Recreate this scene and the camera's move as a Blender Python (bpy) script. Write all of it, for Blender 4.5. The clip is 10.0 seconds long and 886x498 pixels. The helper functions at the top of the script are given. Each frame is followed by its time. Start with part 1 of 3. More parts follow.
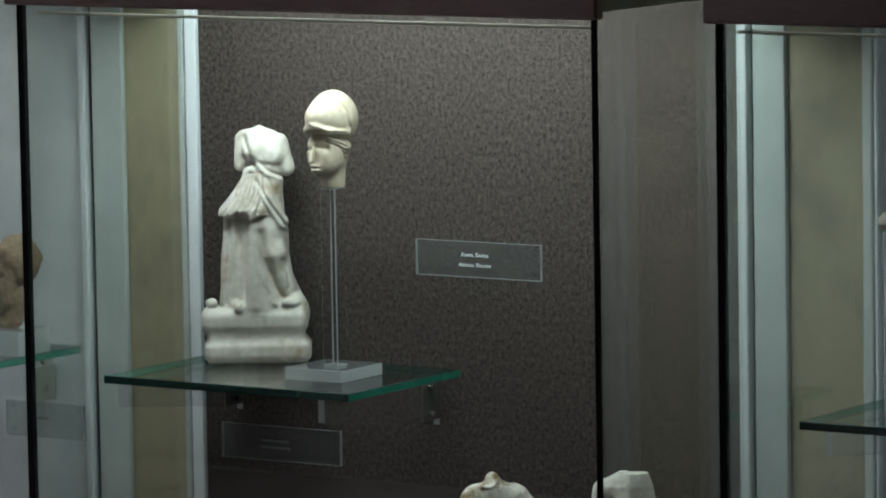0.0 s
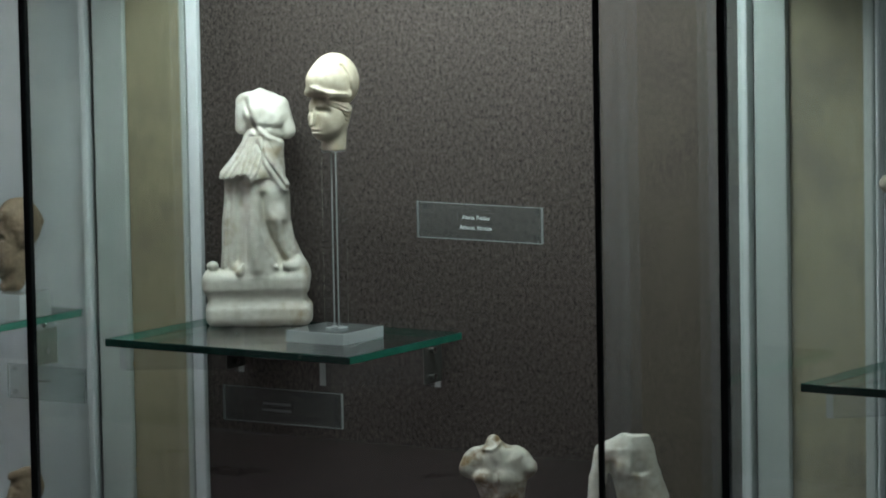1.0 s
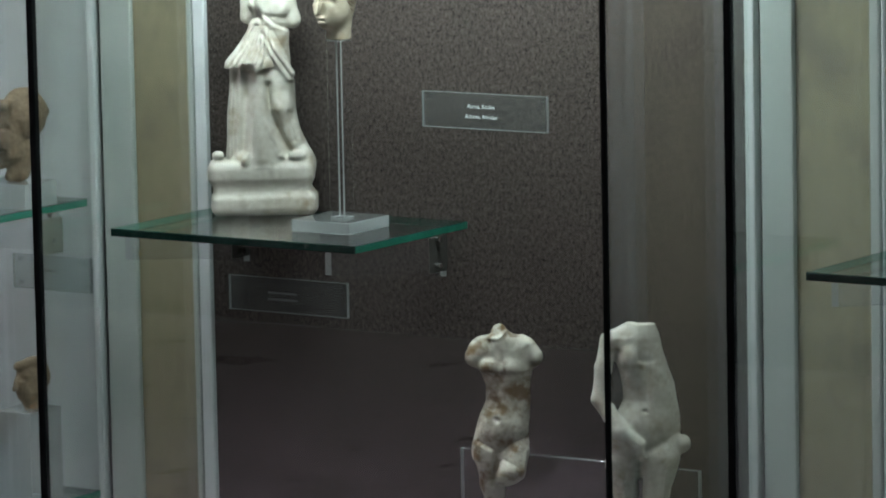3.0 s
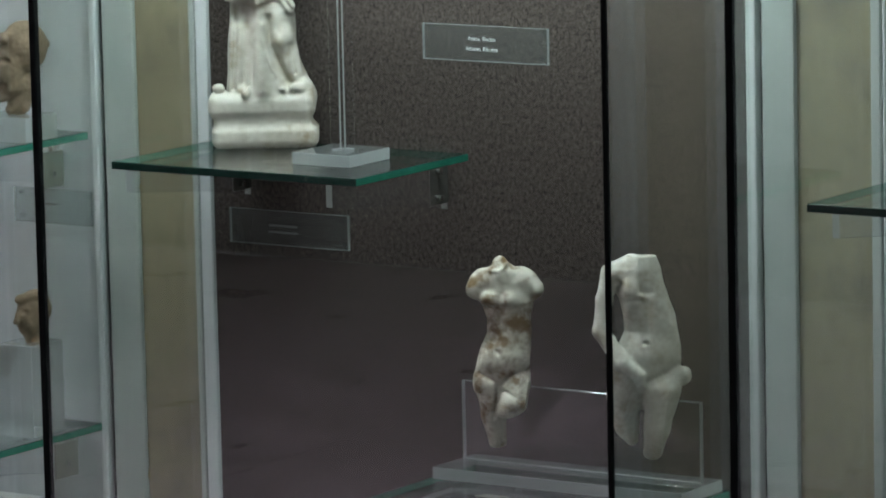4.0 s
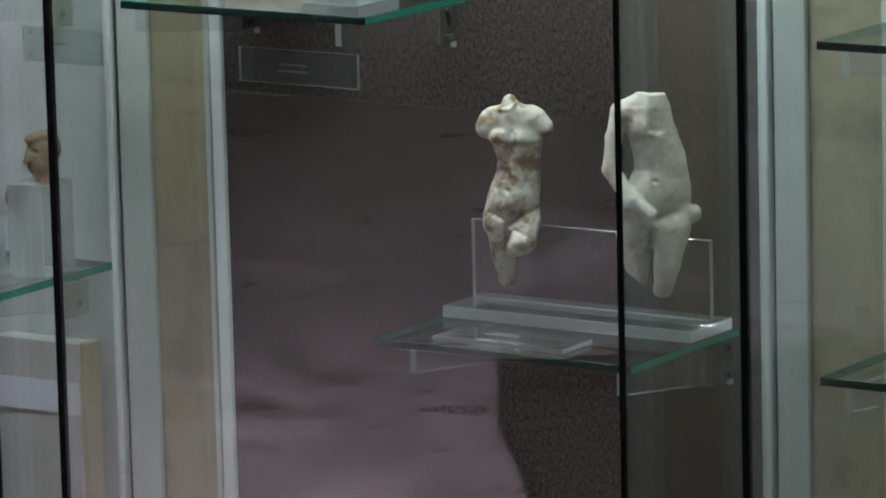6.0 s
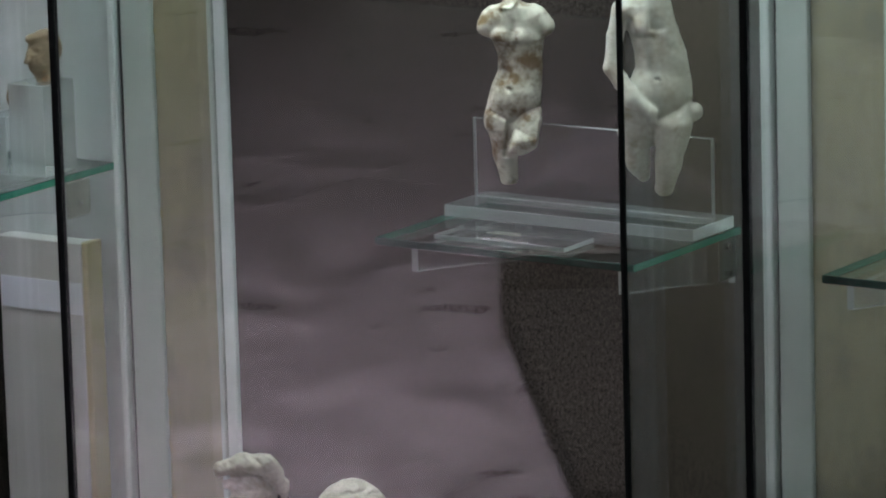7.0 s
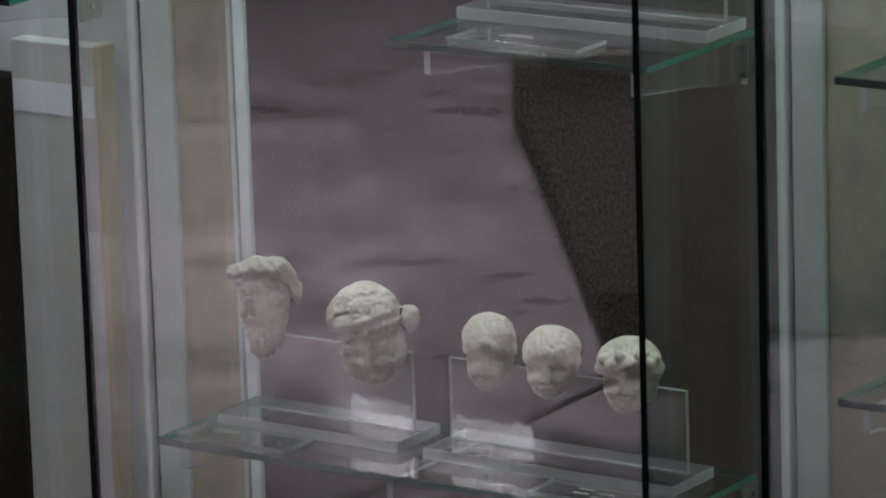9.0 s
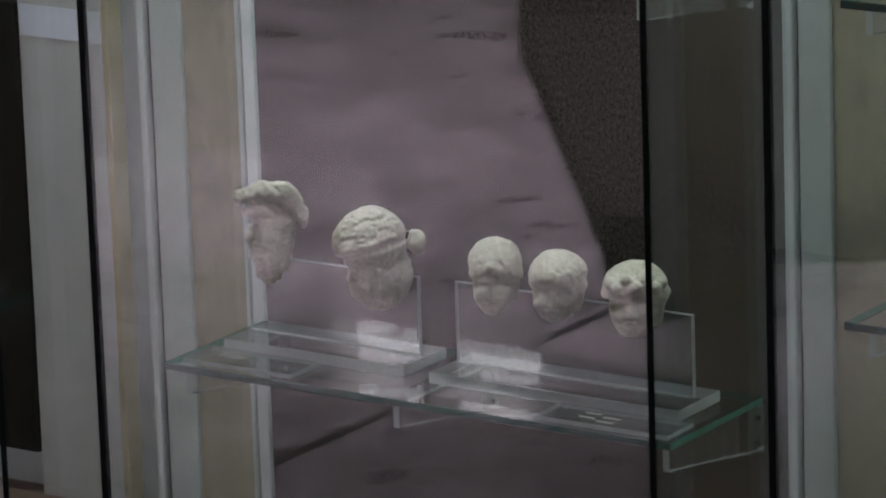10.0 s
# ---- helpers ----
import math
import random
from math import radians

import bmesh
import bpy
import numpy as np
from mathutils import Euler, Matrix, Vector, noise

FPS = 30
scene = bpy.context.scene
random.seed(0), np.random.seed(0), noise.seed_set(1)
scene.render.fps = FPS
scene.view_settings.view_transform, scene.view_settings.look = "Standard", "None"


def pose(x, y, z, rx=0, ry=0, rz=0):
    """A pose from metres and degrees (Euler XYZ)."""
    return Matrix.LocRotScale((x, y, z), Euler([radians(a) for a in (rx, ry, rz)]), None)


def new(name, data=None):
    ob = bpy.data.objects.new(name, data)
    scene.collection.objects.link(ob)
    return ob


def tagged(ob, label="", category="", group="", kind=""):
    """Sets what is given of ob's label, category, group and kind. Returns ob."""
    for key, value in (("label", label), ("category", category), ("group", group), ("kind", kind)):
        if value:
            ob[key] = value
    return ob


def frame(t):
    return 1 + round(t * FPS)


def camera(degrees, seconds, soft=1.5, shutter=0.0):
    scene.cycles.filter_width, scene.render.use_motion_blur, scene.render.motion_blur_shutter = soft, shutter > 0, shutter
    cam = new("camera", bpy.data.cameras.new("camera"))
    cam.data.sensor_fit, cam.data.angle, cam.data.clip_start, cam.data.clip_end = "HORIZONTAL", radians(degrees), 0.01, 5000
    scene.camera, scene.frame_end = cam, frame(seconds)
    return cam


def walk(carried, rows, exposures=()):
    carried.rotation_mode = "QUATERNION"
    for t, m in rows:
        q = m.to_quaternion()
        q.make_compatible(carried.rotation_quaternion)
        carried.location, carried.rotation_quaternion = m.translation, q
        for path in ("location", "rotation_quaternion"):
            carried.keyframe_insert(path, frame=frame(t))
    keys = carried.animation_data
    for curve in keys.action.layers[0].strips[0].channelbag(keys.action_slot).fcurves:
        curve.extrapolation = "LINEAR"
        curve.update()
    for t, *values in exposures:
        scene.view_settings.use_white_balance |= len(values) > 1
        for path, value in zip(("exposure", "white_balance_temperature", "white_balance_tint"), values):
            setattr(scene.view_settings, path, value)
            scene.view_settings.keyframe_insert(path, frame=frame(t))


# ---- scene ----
import itertools

# A tripod head that tilts slowly down at one place: time, heading, tilt, roll in degrees
cam = camera(10.033, 10.0, soft=1.9)
EYE = (2.8845, -4.30, 1.85)
ROWS = [
    (0, 33.471, -6.409, -0.955),
    (0.5, 33.475, -6.606, -1.000),
    (1, 33.491, -6.832, -1.032),
    (1.5, 33.502, -7.074, -1.068),
    (2, 33.527, -7.422, -1.116),
    (3.5, 33.590, -8.449, -1.174),
    (4, 33.603, -8.856, -1.258),
    (4.5, 33.641, -9.253, -1.280),
    (5, 33.664, -9.708, -1.376),
    (5.5, 33.718, -10.156, -1.392),
    (7, 33.807, -11.832, -1.585),
    (7.5, 33.839, -12.364, -1.609),
    (8, 33.867, -12.982, -1.613),
    (8.5, 33.952, -13.525, -1.704),
    (9, 34.020, -14.067, -1.808),
    (9.5, 34.055, -14.535, -1.909),
    (10, 34.119, -14.922, -1.927),
]
walk(cam, [(t, pose(*EYE, 0, 0, yaw) @ pose(0, 0, 0, 90 + tilt) @ pose(0, 0, 0, 0, 0, roll)) for t, yaw, tilt, roll in ROWS],
     exposures=[(0.0, -1.55), (2.0, -1.36), (3.5, -1.06), (5.5, -0.74), (7.5, -0.50), (10.0, -0.50)])

# ---- light ----
scene.cycles.transparent_max_bounces = 24
world = bpy.data.worlds.new("world")
scene.world = world
world.use_nodes = True
world.node_tree.nodes["Background"].inputs[0].default_value = (0.6, 0.65, 0.75, 1)
world.node_tree.nodes["Background"].inputs[1].default_value = 0.3


def area_light(name, m, sx, sy, power, colour, spread=180):
    d = bpy.data.lights.new(name, "AREA")
    d.shape, d.size, d.size_y, d.energy, d.color, d.spread = "RECTANGLE", sx, sy, power, colour, radians(spread)
    ob = new(name, d)
    ob.matrix_world = m
    return ob


COOL = (0.84, 1.0, 1.02)
# strip lights above the open headers of the three cases
area_light("case_tube_light", pose(0.07, -0.205, 1.63, 32, 0, 0), 0.56, 0.02, 9.8, COOL, 160)
area_light("case_strip_light", pose(-0.76, -0.16, 1.64), 0.58, 0.06, 2.3, COOL, 130)
area_light("case_strip_light", pose(0.90, -0.16, 1.80), 0.56, 0.06, 2.0, COOL, 90)
# unseen fill lights, added to brighten the piers, far floor and a floor pool
area_light("hall_fill_light", pose(0.3, -2.4, 3.10), 1.6, 0.3, 1.2, (0.93, 1.0, 0.96))
area_light("hall_fill_light", pose(-2.4, -3.8, 3.10), 1.6, 0.3, 76, (0.98, 0.935, 0.985), 90)
area_light("floor_pool_fill", pose(-1.38, -2.25, 3.10), 0.25, 0.25, 98, (1.0, 0.945, 0.985), 64)


# ---- materials ----
def material(name):
    m = bpy.data.materials.new(name)
    m.use_nodes = True
    nt = m.node_tree
    return m, nt, nt.nodes["Principled BSDF"]


def node(nt, kind, **inputs):
    n = nt.nodes.new(kind)
    for k, v in inputs.items():
        n.inputs[k.replace("_", " ")].default_value = v
    return n


def surface(name, colours, rough=0.6, scale=40.0, fine=400.0, bump=0.1, metal=0.0, depth=0.001, stain=None, stain_scale=14.0, stain_lo=0.52, stain_hi=0.62, rough_var=0.1, stretch=(1, 1, 1), shine=0.5):
    """Two scales of variation between two colours, fine relief, optional stains."""
    m, nt, p = material(name)
    L = nt.links.new
    co = nt.nodes.new("ShaderNodeTexCoord")
    mp = nt.nodes.new("ShaderNodeMapping")
    mp.inputs["Scale"].default_value = stretch
    L(co.outputs["Object"], mp.inputs["Vector"])
    a = node(nt, "ShaderNodeTexNoise", Scale=scale, Detail=6.0, Roughness=0.6)
    b = node(nt, "ShaderNodeTexNoise", Scale=fine, Detail=3.0)
    L(mp.outputs[0], a.inputs["Vector"])
    L(mp.outputs[0], b.inputs["Vector"])
    add = node(nt, "ShaderNodeMath")
    add.operation = "MULTIPLY_ADD"
    add.inputs[1].default_value = 0.45
    L(b.outputs["Fac"], add.inputs[0])
    sub = node(nt, "ShaderNodeMath")
    sub.operation = "MULTIPLY"
    sub.inputs[1].default_value = 0.55
    L(a.outputs["Fac"], sub.inputs[0])
    L(sub.outputs[0], add.inputs[2])
    ramp = nt.nodes.new("ShaderNodeValToRGB")
    ramp.color_ramp.elements[0].position, ramp.color_ramp.elements[1].position = 0.35, 0.65
    ramp.color_ramp.elements[0].color = (*colours[0], 1)
    ramp.color_ramp.elements[1].color = (*colours[1], 1)
    L(add.outputs[0], ramp.inputs[0])
    col = ramp.outputs[0]
    if stain:
        s = node(nt, "ShaderNodeTexNoise", Scale=stain_scale, Detail=7.0, Roughness=0.65)
        L(co.outputs["Object"], s.inputs["Vector"])
        r2 = nt.nodes.new("ShaderNodeMapRange")
        r2.inputs[1].default_value, r2.inputs[2].default_value = stain_lo, stain_hi
        L(s.outputs["Fac"], r2.inputs[0])
        mix = nt.nodes.new("ShaderNodeMix")
        mix.data_type = "RGBA"
        mix.inputs[7].default_value = (*stain, 1)
        L(r2.outputs[0], mix.inputs[0])
        L(col, mix.inputs[6])
        col = mix.outputs[2]
    L(col, p.inputs["Base Color"])
    rr = nt.nodes.new("ShaderNodeMapRange")
    rr.inputs[3].default_value, rr.inputs[4].default_value = max(0.02, rough - rough_var), min(1, rough + rough_var)
    L(a.outputs["Fac"], rr.inputs[0])
    L(rr.outputs[0], p.inputs["Roughness"])
    p.inputs["Metallic"].default_value = metal
    bp = node(nt, "ShaderNodeBump", Strength=bump, Distance=depth)
    L(add.outputs[0], bp.inputs["Height"])
    L(bp.outputs[0], p.inputs["Normal"])
    p.inputs["Specular IOR Level"].default_value = shine
    return m


def clear(name, tint, base=0.043, rough=0.0, milky=0.0, milk=(0.8, 0.85, 0.85)):
    """A clear sheet: tinted passage with gloss by the angle, and an optional milky share."""
    m = bpy.data.materials.new(name)
    m.use_nodes = True
    nt = m.node_tree
    nt.nodes.clear()
    L = nt.links.new
    out = nt.nodes.new("ShaderNodeOutputMaterial")
    t = node(nt, "ShaderNodeBsdfTransparent", Color=(*tint, 1))
    g = node(nt, "ShaderNodeBsdfGlossy", Roughness=rough)
    lw = node(nt, "ShaderNodeLayerWeight", Blend=0.5)
    pw = nt.nodes.new("ShaderNodeMath")
    pw.operation = "POWER"
    pw.inputs[1].default_value = 5.0
    L(lw.outputs["Facing"], pw.inputs[0])
    ma = nt.nodes.new("ShaderNodeMath")
    ma.operation = "MULTIPLY_ADD"
    ma.inputs[1].default_value, ma.inputs[2].default_value = 1 - base, base
    L(pw.outputs[0], ma.inputs[0])
    mx = nt.nodes.new("ShaderNodeMixShader")
    L(ma.outputs[0], mx.inputs[0])
    src = t.outputs[0]
    if milky:
        d = node(nt, "ShaderNodeBsdfDiffuse", Color=(*milk, 1))
        tr = node(nt, "ShaderNodeBsdfTranslucent", Color=(*milk, 1))
        h = nt.nodes.new("ShaderNodeMixShader")
        L(d.outputs[0], h.inputs[1])
        L(tr.outputs[0], h.inputs[2])
        m2 = nt.nodes.new("ShaderNodeMixShader")
        m2.inputs[0].default_value = milky
        L(src, m2.inputs[1])
        L(h.outputs[0], m2.inputs[2])
        src = m2.outputs[0]
    L(src, mx.inputs[1])
    L(g.outputs[0], mx.inputs[2])
    L(mx.outputs[0], out.inputs[0])
    return m


def glow(name, colour, strength):
    m, nt, p = material(name)
    p.inputs["Base Color"].default_value = (0.8, 0.8, 0.8, 1)
    p.inputs["Emission Color"].default_value = (*colour, 1)
    p.inputs["Emission Strength"].default_value = strength
    return m


FELT = surface("dark_felt", ((0.004, 0.003, 0.003), (0.112, 0.090, 0.080)), 0.95, 260, 640, 0.5, depth=0.0006, stain=(0.30, 0.25, 0.20), stain_scale=480, stain_lo=0.65, stain_hi=0.72, stretch=(1, 1, 0.7), shine=0.1)
LINEN = surface("white_cloth", ((0.44, 0.47, 0.48), (0.57, 0.59, 0.60)), 0.9, 30, 600, 0.3)
PAINT = surface("white_paint", ((0.42, 0.46, 0.43), (0.51, 0.55, 0.52)), 0.45, 20, 300, 0.08)
STRIP = surface("bright_strip", ((0.62, 0.66, 0.66), (0.70, 0.73, 0.73)), 0.35, 20, 300, 0.05)
PLASTER = surface("beige_plaster", ((0.262, 0.230, 0.143), (0.368, 0.325, 0.210)), 0.8, 9, 120, 0.25, stain=(0.22, 0.19, 0.13), stain_scale=5, stretch=(1, 1, 0.4))
RUBBER = surface("black_sealant", ((0.003, 0.004, 0.004), (0.006, 0.008, 0.008)), 0.7, 30, 300, 0.05, shine=0.1)
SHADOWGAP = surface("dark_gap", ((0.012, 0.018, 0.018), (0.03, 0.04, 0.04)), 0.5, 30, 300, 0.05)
BROWN = surface("brown_lacquer", ((0.105, 0.062, 0.046), (0.15, 0.092, 0.070)), 0.45, 12, 200, 0.08, stretch=(0.2, 1, 1))
OLIVE = surface("olive_board", ((0.33, 0.31, 0.24), (0.42, 0.40, 0.32)), 0.6, 12, 200, 0.08)
MARBLE = surface("white_marble", ((0.51, 0.47, 0.39), (0.71, 0.685, 0.62)), 0.45, 34, 240, 0.25, stain=(0.34, 0.26, 0.16), stain_scale=32, stain_lo=0.50, stain_hi=0.72)
AGED = surface("aged_marble", ((0.44, 0.37, 0.27), (0.62, 0.55, 0.43)), 0.5, 40, 240, 0.25, stain=(0.40, 0.29, 0.16), stain_scale=40, stain_lo=0.54, stain_hi=0.74)
SPOTTED = surface("stained_marble", ((0.60, 0.55, 0.45), (0.78, 0.74, 0.65)), 0.5, 30, 220, 0.2, stain=(0.20, 0.125, 0.055), stain_scale=44, stain_lo=0.46, stain_hi=0.62)
LIMESTONE = surface("worn_limestone", ((0.43, 0.38, 0.30), (0.66, 0.60, 0.50)), 0.75, 55, 260, 0.5, stain=(0.27, 0.19, 0.115), stain_scale=38, stain_lo=0.54, stain_hi=0.74)
TERRACOTTA = surface("pale_terracotta", ((0.13, 0.092, 0.058), (0.28, 0.20, 0.13)), 0.8, 60, 300, 0.5, stain=(0.42, 0.20, 0.10), stain_scale=20, stain_lo=0.58, stain_hi=0.66)
# dark patches on the slabs paint the shade of shallow pits
STONE = surface("polished_floor_stone", ((0.085, 0.07, 0.082), (0.40, 0.335, 0.385)), 0.30, 6, 30, 1.0, depth=0.022, stain=(0.05, 0.042, 0.048), stain_scale=8, stain_lo=0.47, stain_hi=0.70, rough_var=0.1, shine=0.9)
MORTAR = surface("dark_joint", ((0.03, 0.028, 0.03), (0.06, 0.055, 0.06)), 0.85, 20, 200, 0.4)
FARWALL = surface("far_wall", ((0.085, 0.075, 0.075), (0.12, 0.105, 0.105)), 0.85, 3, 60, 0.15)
# unseen hall sides and ceiling: near black, so glass reflections stay dark
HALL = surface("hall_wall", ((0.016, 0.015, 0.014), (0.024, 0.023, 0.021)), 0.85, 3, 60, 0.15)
DARKBOX = surface("dark_wood", ((0.006, 0.0045, 0.004), (0.013, 0.0095, 0.008)), 0.75, 8, 120, 0.1, shine=0.15)
DARKBROWN = surface("dark_brown_wood", ((0.03, 0.02, 0.014), (0.05, 0.034, 0.024)), 0.6, 8, 120, 0.1)
METAL = surface("steel", ((0.5, 0.5, 0.48), (0.65, 0.65, 0.62)), 0.25, 50, 400, 0.05, metal=1.0)
DARKPLATE = surface("dull_plate", ((0.07, 0.065, 0.06), (0.10, 0.095, 0.085)), 0.45, 40, 300, 0.05)
PLATE = surface("grey_plate", ((0.20, 0.21, 0.18), (0.27, 0.28, 0.24)), 0.4, 40, 300, 0.05)
CARD = surface("white_board", ((0.42, 0.41, 0.40), (0.50, 0.49, 0.48)), 0.7, 15, 300, 0.1)
PAPER = surface("pale_paper", ((0.62, 0.64, 0.72), (0.68, 0.70, 0.78)), 0.7, 15, 300, 0.05)
YELLOW = surface("yellowed_edge", ((0.30, 0.24, 0.10), (0.38, 0.31, 0.15)), 0.7, 15, 200, 0.1)
FAINT = surface("faint_print", ((0.10, 0.10, 0.10), (0.15, 0.15, 0.15)), 0.6, 50, 900, 0.02)
INK = surface("white_print", ((0.50, 0.52, 0.52), (0.55, 0.57, 0.57)), 0.6, 50, 300, 0.02)
PANE = clear("case_glass", (0.975, 0.99, 0.98), base=0.066)
SHELF = clear("shelf_glass", (0.94, 0.962, 0.955))
# same glass edge twice: front painted darker, side brighter as if light left it
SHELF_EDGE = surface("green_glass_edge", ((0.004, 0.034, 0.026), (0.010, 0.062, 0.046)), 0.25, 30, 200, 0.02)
SHELF_SIDE_LIT = surface("lit_green_edge", ((0.012, 0.17, 0.115), (0.03, 0.27, 0.185)), 0.35, 60, 300, 0.1)
ACRYLIC = clear("clear_acrylic", (0.975, 0.975, 0.985), base=0.062, milky=0.008)
ACRYLIC_POST = clear("clear_acrylic_post", (0.985, 0.985, 0.99), base=0.002)
ACRYLIC_EDGE = clear("acrylic_edge", (0.9, 0.92, 0.92), milky=0.42)
LABEL_GLASS = clear("label_glass", (0.90, 0.92, 0.92), milky=0.035)
LABEL_EDGE = clear("label_edge", (0.6, 0.7, 0.7), milky=0.32)


# ---- building helpers ----
def mesh_object(name, bm, mat, parent=None, label="", smooth=False):
    me = bpy.data.meshes.new(name)
    bmesh.ops.recalc_face_normals(bm, faces=bm.faces)
    bm.to_mesh(me)
    bm.free()
    for m in (mat if isinstance(mat, (tuple, list)) else (mat,)):
        me.materials.append(m)
    if smooth:
        for p in me.polygons:
            p.use_smooth = True
    ob = new(name, me)
    if parent:
        ob.parent = parent
    if label:
        ob["label"] = label
    return ob


def part(name, bm, mat, parent, label="", smooth=False):
    return mesh_object(name, bm, mat, parent, label, smooth)


def box(x0, x1, y0, y1, z0, z1, bevel=0.0, bm=None, seg=1):
    bm = bm or bmesh.new()
    m = Matrix.LocRotScale(((x0 + x1) / 2, (y0 + y1) / 2, (z0 + z1) / 2), None, (abs(x1 - x0), abs(y1 - y0), abs(z1 - z0)))
    vs = bmesh.ops.create_cube(bm, size=1.0, matrix=m)["verts"]
    if bevel:
        es = {e for v in vs for e in v.link_edges}
        bmesh.ops.bevel(bm, geom=list(es), offset=bevel, segments=seg, affect="EDGES", profile=0.6)
    return bm


def thing(name, label, category, loc=(0, 0, 0), rz=0.0, group="", kind=""):
    e = new(name)
    e.matrix_world = pose(*loc, 0, 0, rz)
    return tagged(e, label, category, group, kind)


def solid(name, bm, mat, label, category, group="", kind="", smooth=False):
    return tagged(mesh_object(name, bm, mat, smooth=smooth), label, category, group, kind)


def sheet(name, parent, x0, x1, y0, y1, z0, z1, face, edge, bevel=0.0006, label="", side=None, square=False):
    """A clear slab whose narrow sides take the edge material."""
    bm = box(x0, x1, y0, y1, z0, z1, bevel)
    size = (x1 - x0, y1 - y0, z1 - z0)
    thin = size.index(min(size))
    for f in bm.faces:
        f.normal_update()
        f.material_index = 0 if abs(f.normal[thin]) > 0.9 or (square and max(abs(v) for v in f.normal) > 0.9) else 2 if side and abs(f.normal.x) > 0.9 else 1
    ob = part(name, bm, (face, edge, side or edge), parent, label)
    ob.visible_shadow = False
    return ob


def cylinder(r, h, m, seg=20, r2=None):
    bm = bmesh.new()
    bmesh.ops.create_cone(bm, cap_ends=True, segments=seg, radius1=r, radius2=r if r2 is None else r2, depth=h, matrix=m)
    return bm


# ---- the hall ----
X0, X1, Y0, Y1, TOP = -7.0, 5.0, -5.9, 0.16, 3.2


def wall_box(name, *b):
    return solid(name, box(*b), HALL, "hall wall coloured dark to dim the glass reflections", "wall", kind="structure")


solid("wall_north", box(X0 - 0.2, X1 + 0.2, Y1, Y1 + 0.2, 0, TOP), PLASTER, "beige plastered wall behind the display cases", "wall", kind="structure")
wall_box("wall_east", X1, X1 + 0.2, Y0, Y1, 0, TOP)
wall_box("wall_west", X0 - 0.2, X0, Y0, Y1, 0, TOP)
solid("ceiling", box(X0 - 0.2, X1 + 0.2, Y0 - 0.2, Y1 + 0.2, TOP, TOP + 0.2), HALL, "unseen hall ceiling coloured dark to dim the glass reflections", "ceiling", kind="structure")
# far wall with a high window beside a dark door
OPENINGS = ((-4.33, -3.64, 2.31, 2.62),)
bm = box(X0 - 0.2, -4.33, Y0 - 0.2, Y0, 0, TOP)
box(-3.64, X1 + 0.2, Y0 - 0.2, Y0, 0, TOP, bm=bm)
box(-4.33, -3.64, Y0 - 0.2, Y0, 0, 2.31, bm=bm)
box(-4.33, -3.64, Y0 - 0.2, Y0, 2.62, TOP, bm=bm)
solid("wall_south", bm, FARWALL, "hall wall coloured dark to dim the glass reflections with a window", "wall", kind="structure")
DAY = glow("daylight_outside", (0.97, 0.92, 1.0), 270.0)
solid("backdrop", box(-5.4, -3.2, Y0 - 0.40, Y0 - 0.36, 0.5, 3.1), DAY, "bright overcast daylight outside the windows", "sky", kind="structure")
for n, (a, b, c, d) in enumerate(OPENINGS):
    window = thing("window_%d" % (n + 1), "narrow bright hall window in a painted frame", "window", kind="structure")
    for q in ((a, b, c, c + 0.025), (a, b, d - 0.025, d), (a, a + 0.025, c + 0.025, d - 0.025), (b - 0.025, b, c + 0.025, d - 0.025)):
        part("window_frame", box(q[0], q[1], Y0 - 0.12, Y0 - 0.06, q[2], q[3], 0.004), PAINT, window)
stay = bmesh.new()
bmesh.ops.create_cube(stay, size=1.0, matrix=pose(-3.82, Y0 - 0.05, 2.40, 0, 38, 0) @ Matrix.Diagonal((0.10, 0.012, 0.012, 1)))
part("window_stay", stay, DARKBOX, window, "dark metal window stay")
door = thing("door_1", "closed dark wooden double door in the far wall", "door", kind="structure")
for a, b in ((-5.05, -4.56), (-4.55, -4.06)):
    leaf = part("leaf", box(a, b, Y0 + 0.004, Y0 + 0.045, 0.01, 2.1, 0.006), DARKBOX, door)
    for z0, z1 in ((0.15, 0.85), (1.0, 1.95)):
        part("panel", box(a + 0.08, b - 0.08, Y0 + 0.0455, Y0 + 0.055, z0, z1, 0.004), DARKBOX, leaf)
part("handle", cylinder(0.012, 0.14, pose(-4.64, Y0 + 0.075, 1.05, 0, 90, 0)), METAL, door, "steel lever handle")

bench = thing("low_platform", "low dark wooden platform with a brown back on stone floor", "platform", (-1.531, -3.024, 0), -37.9)
part("body", box(0.006, 1.42, 0.0, 1.30, 0.0, 0.068, 0.004), DARKBOX, bench)
part("top", box(0.0, 1.43, 0.0, 1.306, 0.0685, 0.085, 0.004), DARKBOX, bench)
part("back_board", box(0.0, 1.42, -0.05, -0.001, 0.0, 0.147, 0.006), DARKBROWN, bench, "brown back board")

# ---- the wall between the cases: boards, plaster and frame strips ----
Z0, ZT = 0.12, 1.60


def upright(name, x0, x1, y0, y1, mat, label, category="trim"):
    return solid(name, box(x0, x1, y0, y1, Z0, ZT, 0.0012), mat, label, category, kind="structure")


